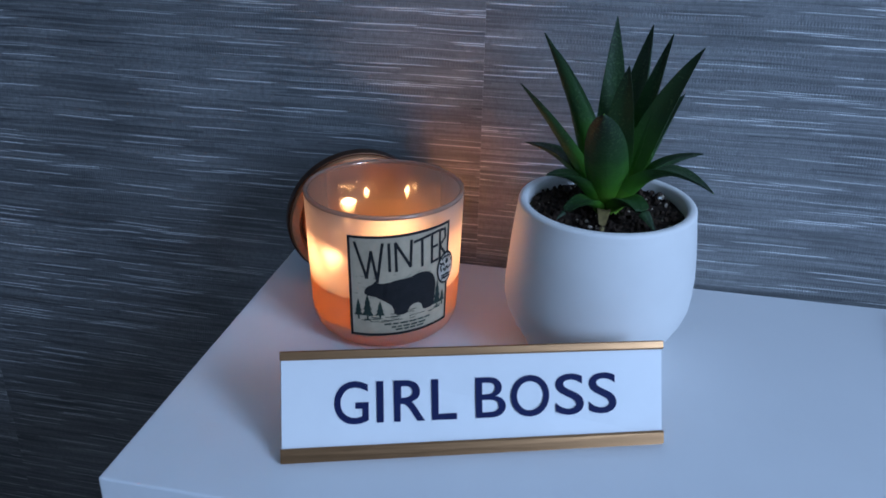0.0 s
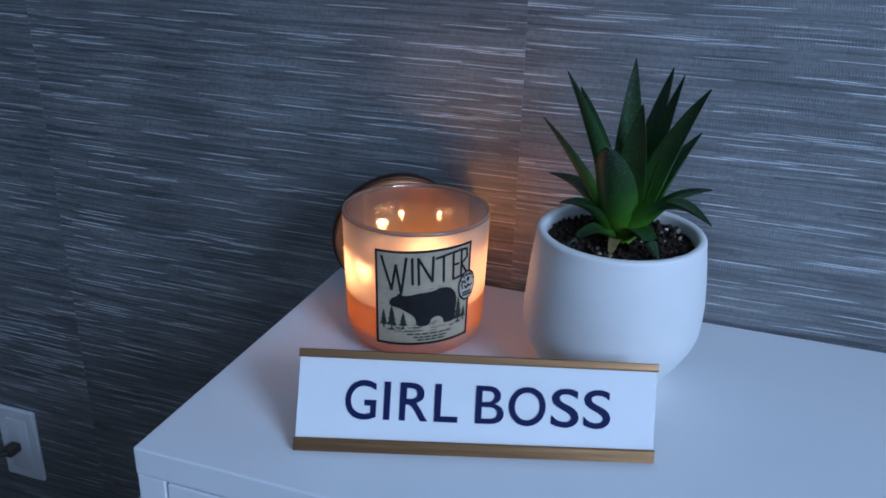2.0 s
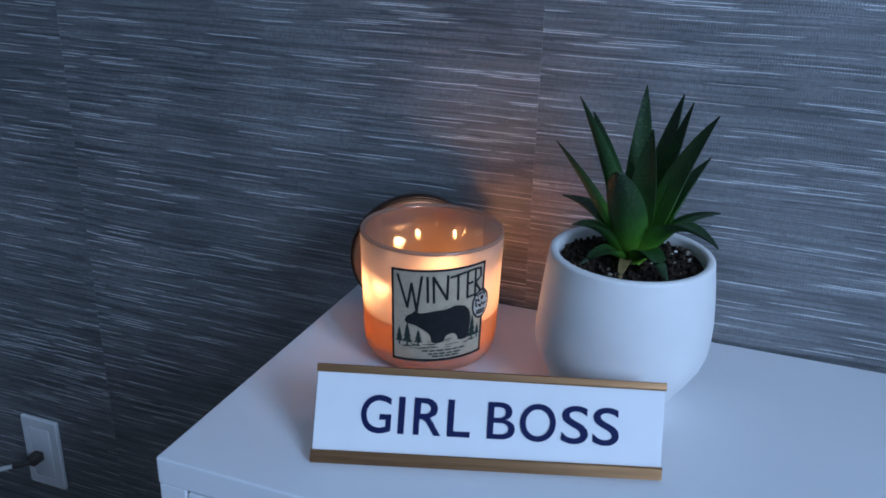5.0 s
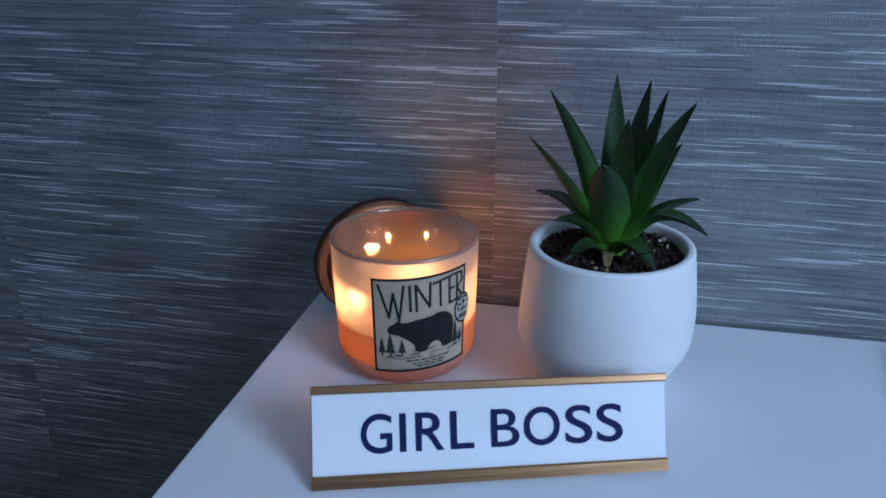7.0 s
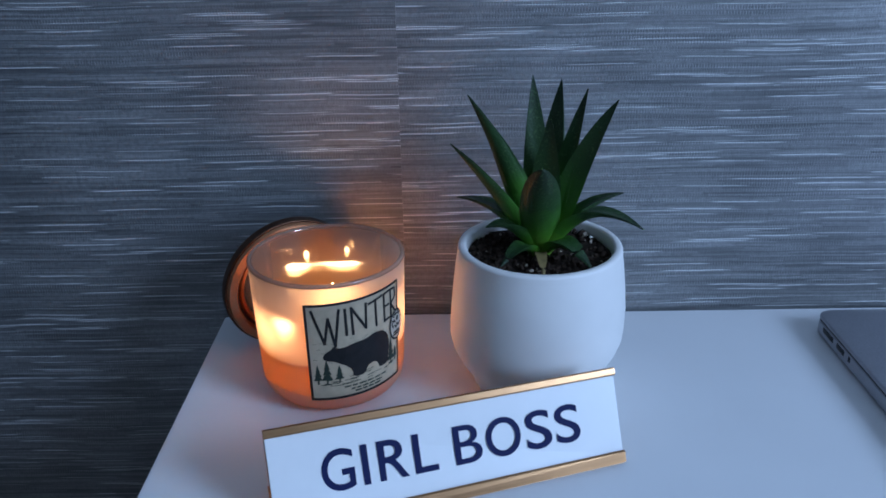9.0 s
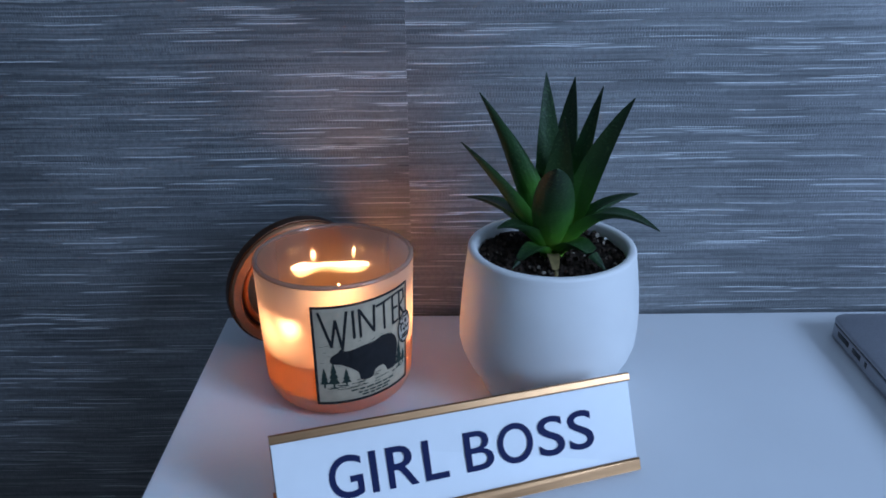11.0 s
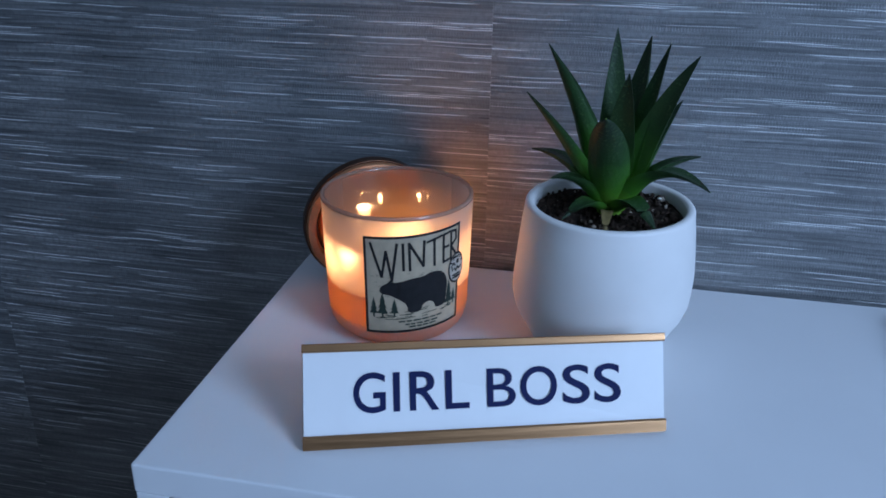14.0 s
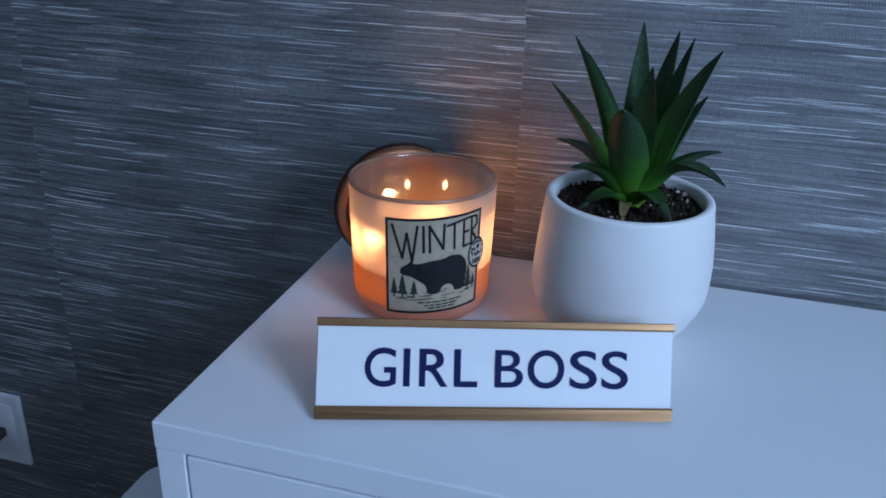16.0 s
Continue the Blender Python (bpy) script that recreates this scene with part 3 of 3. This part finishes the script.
bm = bmesh.new()
polygon(bm, [(0, 0), (1, 0), (1, 1), (0, 1)])
paper = part("label", bend(bm, 0.0003), KRAFT, candle, "square kraft paper label with dark print", smooth=180)
bm = bmesh.new()
for pts in (((0, 0), (0, 1)), ((0, 1), (1, 1)), ((1, 1), (1, 0)), ((1, 0), (0, 0))):
    stroke(bm, pts, 0.026)
part("border", bend(bm, 0.0005), INK, paper, smooth=180)
bm = bmesh.new()
for pts in ([(.060, .945), (.165, .60), (.210, .86), (.265, .56), (.315, .935)], [(.372, .93), (.380, .66)], [(.442, .655), (.432, .93), (.575, .68), (.580, .935)],
            [(.610, .915), (.765, .945)], [(.685, .93), (.693, .66)], [(.865, .955), (.790, .945), (.798, .660), (.868, .670)], [(.792, .81), (.855, .815)],
            [(.893, .66), (.885, .955), (.950, .945), (.960, .86), (.890, .80), (.958, .70)]):
    stroke(bm, pts, 0.026)
part("lettering", bend(bm, 0.0005), INK, paper, "hand-drawn word WINTER", smooth=180)
bm = bmesh.new()
polygon(bm, rounded([(.13, .44), (.16, .505), (.22, .53), (.245, .57), (.28, .535), (.36, .54), (.46, .565), (.56, .565), (.66, .60), (.76, .585), (.83, .52), (.855, .41), (.84, .31), (.835, .20),
                     (.71, .195), (.70, .25), (.66, .29), (.60, .285), (.565, .255), (.55, .195), (.42, .195), (.415, .28), (.36, .335), (.29, .375), (.24, .405), (.18, .41)], 1))
part("emblem", bend(bm, 0.0005), INK, paper, "plain dark printed silhouette", smooth=180)
for u, h, w in ((.075, .17, .06), (.165, .22, .075), (.285, .15, .06), (.875, .24, .07), (.945, .12, .05)):
    bm = bmesh.new()
    for k in range(3):
        y = .205 + h * k * 0.27
        polygon(bm, [(u - w * (1 - k * .25) / 1.3, y), (u + w * (1 - k * .25) / 1.3, y), (u, y + h * .50)])
    stroke(bm, [(u, .17), (u, .23)], 0.018)
    part("tree_print", bend(bm, 0.0005), INK_GREEN, paper, smooth=180)
bm = bmesh.new()
rng = random.Random(4)
for k in range(34):
    y, u, w = rng.uniform(.135, .235), rng.uniform(.05, .88), rng.uniform(.03, .12)
    stroke(bm, [(u, y), (min(.96, u + w), y + rng.uniform(-.008, .008))], 0.007)
for k in range(26):
    y, u = rng.uniform(.38, .62), rng.uniform(.04, .95)
    stroke(bm, [(u, y), (min(.97, u + .035), y)], 0.003)
part("ground_lines", bend(bm, 0.00045), INK_GREEN, paper, smooth=180)
bm = bmesh.new()
for y, a, b in ((.108, .33, .80), (.072, .40, .76), (.042, .44, .72)):
    u = a
    while u < b:
        w = rng.uniform(.03, .07)
        stroke(bm, [(u, y), (u + w, y)], 0.017)
        u += w + .026
part("fine_print", bend(bm, 0.0005), INK_GREEN, paper, smooth=180)
bm = bmesh.new()
disc(bm, .975, .545, .115, .165)
badge = part("badge", bend(bm, 0.0007), INK, paper, "round printed badge", smooth=180)
bm = bmesh.new()
disc(bm, .975, .545, .098, .142)
part("badge_face", bend(bm, 0.0009), BADGE_PALE, badge, smooth=180)
bm = bmesh.new()
for pts in ([(.94, .58), (.925, .63), (.955, .66), (.975, .63)], [(.965, .60), (.99, .57), (1.01, .61), (1.03, .58), (1.07, .60)],
            [(.945, .53), (1.05, .53)], [(.945, .50), (1.05, .50)], [(.955, .715), (1.04, .715)]):
    stroke(bm, [(u - .025, v - .055) for u, v in pts], .018)
for k in range(6):
    # ribs below, and a ring of small letters above
    u = .925 + .020 * k
    stroke(bm, [(u, .425 + .012 * abs(k - 2.5)), (u, .465)], .009)
    a = radians(150 - 24 * k)
    stroke(bm, [(.975 + .078 * math.cos(a), .545 + .112 * math.sin(a)), (.975 + .092 * math.cos(a), .545 + .132 * math.sin(a))], .016)
disc(bm, .985, .610, .022, .026)
part("badge_mark", bend(bm, 0.0011), INK, badge, smooth=180)

# ---- jar cover leaning on the back of the candle ----
lid = empty("jar_cover", pose(0.0655, -0.0478, TOP + 0.0505, 97.4, 0, 31.5), "copper jar cover stood on edge against the back of the candle", "cover")
part("cover_shell", lathe([(0, -0.0090), (0.0475, -0.0090)] + arc(0.0475, -0.0060, 0.0030, -90, 0) + [(0.0505, -0.0010)] + arc(0.0497, -0.0010, 0.0008, 0, 90, 3) + [(0.0480, -0.0004), (0.0472, -0.0068), (0, -0.0072)], 96), BRONZE_DARK, lid)
part("rim", lathe([(0.0420, 0.0026), (0.0430, 0.0036), (0.0480, 0.0022), (0.0490, 0.0004), (0.0475, -0.0060), (0.0425, -0.0060), (0.0415, -0.0020)], 96, closed=True), COPPER, lid, "satin copper rim")
part("liner", lathe([(0, -0.0040), (0.0412, -0.0040), (0.0412, -0.0062), (0, -0.0062)], 72), GASKET, lid, "dark inner liner")
part("seal_ring", lathe([(0.0355, -0.0030), (0.0365, -0.0016), (0.0382, -0.0016), (0.0394, -0.0030), (0.0394, -0.0039), (0.0355, -0.0039)], 96, closed=True), COPPER, lid)

# ---- name plate ----
sign = empty("name_plate", pose(0.1858, -0.2285, TOP) @ pose(0, 0, 0, 0, 0, 16.6), "white name plate reading GIRL BOSS in a brushed gold holder", "name plate")
SW, SL, LEANBACK = 0.2075, 0.0580, 31.0
tilt = pose(0, 0, 0, -LEANBACK)
face = tilt
part("back_plate", extrude_profile([(0.0012, 0.0010), (0.0012, SL), (0.0032, SL), (0.0032, 0.0010)], -SW / 2, SW / 2), GOLD, sign, m=face)
part("bottom_channel", extrude_profile([(-0.0032, 0.0002), (-0.0034, 0.0062), (-0.0026, 0.0074), (-0.0014, 0.0070), (-0.0012, 0.0040), (0.0011, 0.0040), (0.0011, 0.0002)], -SW / 2, SW / 2), GOLD, sign, m=face, smooth=20)
part("top_channel", extrude_profile([(-0.0012, SL - 0.0050), (-0.0024, SL - 0.0048), (-0.0030, SL - 0.0040), (-0.0028, SL - 0.0006), (-0.0020, SL), (0.0011, SL), (0.0011, SL - 0.003), (-0.0010, SL - 0.003)], -SW / 2, SW / 2), GOLD, sign, m=face, smooth=20)
part("foot", extrude_profile([(-0.001, 0.0), (0.044, 0.0), (0.044, 0.0018), (0.0, 0.0018)], -SW / 2, SW / 2), GOLD, sign)
insert = part("insert", box(-SW / 2 + 0.0004, SW / 2 - 0.0004, -0.0010, 0.0010, 0.0042, SL - 0.0032, 0.0003), PLATE_WHITE, sign, "white insert with navy letters", m=face, smooth=12)

VZ0, VZ1 = 0.0187, 0.0407


def glyph(ch):
    """The outline of one capital as a flat mesh, filled."""
    fc = bpy.data.curves.new("glyph", "FONT")
    fc.body, fc.size, fc.offset, fc.resolution_u = ch, 1.0, 0.003 if ch == "B" else 0.009, 6
    fo = new("glyph", fc)
    bpy.context.view_layer.update()
    tm = bpy.data.meshes.new_from_object(fo.evaluated_get(bpy.context.evaluated_depsgraph_get()))
    bpy.data.objects.remove(fo)
    bm = bmesh.new()
    bm.from_mesh(tm)
    bpy.data.meshes.remove(tm)
    return bm


for ch, u0, u1 in (("G", .136, .224), ("I", .2445, .2625), ("R", .289, .369), ("L", .3865, .452), ("B", .501, .580), ("O", .5935, .6955), ("S", .7115, .7880), ("S", .8005, .8755)):
    bm = glyph(ch)
    xs, ys = [v.co.x for v in bm.verts], [v.co.y for v in bm.verts]
    over = 0.0004 if ch in "GOS" else 0.0
    if ch == "R":
        for v in bm.verts:
            # a roomy bowl
            f = min(1.0, max(0.0, (v.co.y / max(ys) - 0.40) / 0.16))
            v.co.x += 0.13 * (v.co.x - min(xs)) * f * f * (3 - 2 * f)
    for v in bm.verts:
        v.co = (SW * (u0 - 0.5 + (v.co.x - min(xs)) / (max(xs) - min(xs)) * (u1 - u0)), -0.00115,
                VZ0 - over + (v.co.y - min(ys)) / (max(ys) - min(ys)) * (VZ1 - VZ0 + 2 * over))
    part("letter", bm, NAVY, insert, "navy capital " + ch, smooth=0)

# the holder stands slightly twisted, its lower edge further back at one end
lean = radians(LEANBACK)
for ob in sign.children_recursive:
    for v in ob.data.vertices:
        d = 0.0042 * (v.co.x / SW + 0.5) * max(0.0, 1 - v.co.z / SL)
        v.co.x -= 0.4 * d
        if ob.name == "foot":
            v.co.y += d
        else:
            v.co.y += d * math.cos(lean)
            v.co.z += d * math.sin(lean)

# ---- potted succulent ----
PX, PY = 0.2394, -0.0980
pot = empty("plant_pot", pose(PX, PY, TOP), "round matt white ceramic plant pot on the desk", "plant pot")
K = 0.965
prof = [(0.0, 0.0), (0.0395, 0.0)] + arc(0.0395, 0.003, 0.003, -90, -30, 3)[1:] + [(0.0460, 0.0095), (0.0522, 0.0185), (0.0574, 0.0285), (0.0600, 0.0370), (0.0604, 0.0460), (0.0600, 0.0580), (0.0588, 0.0720), (0.0572, 0.0860), (0.0558, 0.0955)]
prof += [(0.0490, 0.0955), (0.0490, 0.0900), (0.0500, 0.0700), (0.0450, 0.0200), (0, 0.0150)]
bm = lathe([(r * K, z) for r, z in prof], 112)
for v in bm.verts:
    # thrown by hand: the foot sits a little off centre
    v.co.x -= 0.0028 * max(0.0, 1 - v.co.z / 0.060)
part("pot_body", bm, POT_WHITE, pot)
lip = arc(0.0530, 0.0985, 0.0026, 0, 90, 5) + arc(0.0520, 0.0985, 0.0026, 90, 180, 5)
part("rim", lathe([(r * K, z) for r, z in [(0.05585, 0.0953)] + lip + [(0.04895, 0.0953)]], 112, closed=True), POT_WHITE, pot, "smooth rounded rim")

SOIL_Z = 0.0945
bm = bmesh.new()
rng = random.Random(11)
rings = [[bm.verts.new((0, 0, SOIL_Z))]]
for k in range(1, 15):
    r = 0.0474 * k / 14
    rings.append([bm.verts.new((r * math.cos(a), r * math.sin(a), SOIL_Z + 0.0012 * rng.uniform(-1, 1) - 0.002 * (k / 14) ** 3)) for a in (2 * math.pi * i / 48 for i in range(48))])
for i in range(48):
    bm.faces.new((rings[0][0], rings[1][i], rings[1][(i + 1) % 48]))
for a, b in zip(rings[1:], rings[2:]):
    for i in range(48):
        bm.faces.new((a[i], b[i], b[(i + 1) % 48], a[(i + 1) % 48]))
soil = new("soil", mesh_of("soil", bm, SOIL, 0))
soil.matrix_world = pose(PX, PY, TOP)
tagged(soil, "dark moist potting soil with pale grit in the pot", "soil", kind="stuff")


def pebbles(name, mat, count, size, seed, label):
    r = random.Random(seed)
    bm = bmesh.new()
    for _ in range(count):
        d, a, s = 0.0445 * math.sqrt(r.random()), r.uniform(0, 6.283), r.uniform(0.5, 1.0) * size
        q = Euler((r.uniform(0, 3), r.uniform(0, 3), r.uniform(0, 3))).to_matrix().to_4x4()
        m = Matrix.Translation((d * math.cos(a), d * math.sin(a), SOIL_Z + s * 0.25)) @ q @ Matrix.Diagonal((s, s * r.uniform(0.5, 1), s * r.uniform(0.3, 0.7), 1))
        bmesh.ops.create_icosphere(bm, subdivisions=1, radius=1, matrix=m)
    ob = new(name, mesh_of(name, bm, mat, 0))
    ob.parent = soil
    return tagged(ob, label, kind="stuff")


pebbles("soil_clods", PEAT, 260, 0.0030, 3, "crumbs of dark soil")
pebbles("grit", GRIT, 42, 0.0019, 8, "pale grit")

plant = empty("succulent", pose(PX, PY, TOP + SOIL_Z), "green spiky rosette succulent with speckled pointed leaves", "plant")


def leaf(tip, width, base=(0, 0, 0), sag=0.25, up=None, blunt=0.0, thick=0.32, mat=None, name="leaf", n=18):
    """A tapering fleshy leaf from near the rosette's heart to its tip, hollowed on the upper face."""
    tip, base = Vector(tip), Vector(base)
    reach = tip - base
    flat = Vector((reach.x, reach.y, 0))
    # the leaf leaves the heart steeply and bends outward
    ctrl = base + reach * 0.45 + Vector((0, 0, sag * flat.length)) - flat * 0.12
    bm = bmesh.new()
    uvl = bm.loops.layers.uv.new("along")
    rows, ks = [], []
    m = 12
    for i in range(n + 1):
        t = i / n
        p = base * (1 - t) ** 2 + ctrl * 2 * t * (1 - t) + tip * t * t
        d = ((ctrl - base) * (1 - t) + (tip - ctrl) * t).normalized()
        upv = Vector(up) if up else -flat.normalized() + Vector((0, 0, 0.5))
        side = d.cross(upv).normalized()
        nor = side.cross(d).normalized()
        prof_w = (0.62 + 0.38 * math.sin(min(1, t / 0.38) * math.pi / 2)) * (1 - max(0, (t - 0.30) / 0.70) ** (1.55 + 3 * blunt)) ** (0.85 - 0.3 * blunt)
        w = max(width * 0.5 * prof_w, 0.00025)
        h = w * thick * (1.25 - 0.35 * t) + 0.0004
        ring = []
        for k in range(m):
            a = 2 * math.pi * k / m
            c, s = math.cos(a), math.sin(a)
            y = (s * h * (0.35 if s > 0 else 1.15)) + 0.28 * w * (c * c) - 0.10 * w
            ring.append(bm.verts.new(p + side * (c * w) + nor * y))
        rows.append(ring)
    for i, (a, b) in enumerate(zip(rows, rows[1:])):
        for k in range(m):
            f = bm.faces.new((a[k], a[(k + 1) % m], b[(k + 1) % m], b[k]))
            for lp, (kk, tt) in zip(f.loops, ((k, i), (k + 1, i), (k + 1, i + 1), (k, i + 1))):
                lp[uvl].uv = (kk / m, tt / n)
    bm.faces.new(rows[0][::-1])
    bm.faces.new(rows[-1])
    return part(name, bm, mat or LEAF, plant, smooth=60)


def at(x, y, z):
    return (x - PX, y - PY, z - TOP - SOIL_Z)


HEART = [
    # tip, width, base, sag, up, blunt
    ((0.2345, -0.076, 0.956), 0.0190, (-0.001, 0.006, 0.012), 0.1, (0.1, -1, 0.2), 0),
    ((0.256, -0.052, 0.948), 0.0250, (0.004, 0.008, 0.010), 0.1, (-0.9, -0.8, 0.1), 0),
    ((0.2440, -0.098, 0.933), 0.0235, (0.002, 0.001, 0.010), 0.1, (-0.5, -1, 0.2), 0),
    ((0.266, -0.098, 0.952), 0.0165, (0.006, 0.000, 0.010), 0.1, (-0.8, -0.8, 0.2), 0),
    ((0.2825, -0.111, 0.948), 0.0180, (0.007, -0.003, 0.008), 0.30, (-0.65, -0.9, 0.2), 0),
    ((0.279, -0.066, 0.911), 0.0190, (0.008, 0.004, 0.007), 0.15, None, 0),
    ((0.1935, -0.080, 0.945), 0.0190, (-0.004, 0.006, 0.010), 0.15, (0.8, 0.7, 0.3), 0),
    ((0.1995, -0.061, 0.932), 0.0255, (-0.004, 0.001, 0.010), 0.13, (0.8, 0.7, 0.3), 0),
    ((0.182, -0.088, 0.916), 0.0165, (-0.006, 0.000, 0.008), 0.05, (0.8, 0.6, 0.5), 0),
    ((0.186, -0.077, 0.876), 0.0190, (-0.006, 0.003, 0.006), 0.35, None, 0),
    ((0.294, -0.149, 0.880), 0.0185, (0.006, -0.003, 0.004), 0.50, None, 0),
    ((0.291, -0.102, 0.886), 0.0190, (0.007, 0.000, 0.005), 0.35, None, 0),
    ((0.2330, -0.153, 0.9195), 0.0255, (-0.001, -0.004, 0.008), 0.05, (0.1, 1, 0.2), 0.45),
    ((0.203, -0.122, 0.872), 0.0185, (-0.005, -0.003, 0.006), 0.40, None, 0),
    ((0.268, -0.135, 0.848), 0.0165, (0.004, -0.006, 0.004), 0.55, None, 0),
    ((0.212, -0.131, 0.849), 0.0140, (-0.004, -0.006, 0.003), 0.45, None, 0),
]
for tip, width, base, sag, up, blunt in HEART:
    leaf(at(*tip), width, base, sag, up, blunt)
leaf(at(0.238, -0.139, 0.8425), 0.0080, (-0.001, -0.008, 0.001), 0.4, mat=STRAW, name="dry_leaf")
part("stem", lathe([(0, -0.004), (0.0075, -0.004), (0.0085, 0.004), (0.0080, 0.011), (0, 0.014)], 20), LEAF, plant)
rng = random.Random(21)
for x, y, z, r in ((0.2700, -0.1000, 0.8725, 0.0017), (0.2685, -0.1210, 0.8640, 0.0012), (0.2790, -0.1070, 0.8740, 0.0010)):
    bm = bmesh.new()
    bmesh.ops.create_icosphere(bm, subdivisions=2, radius=r)
    for v in bm.verts:
        v.co *= rng.uniform(0.75, 1.2)
        v.co.z *= 0.6
    part("perlite_fleck", bm, PERLITE, plant, "pale fleck of perlite", m=pose(*at(x, y, z)), smooth=0)
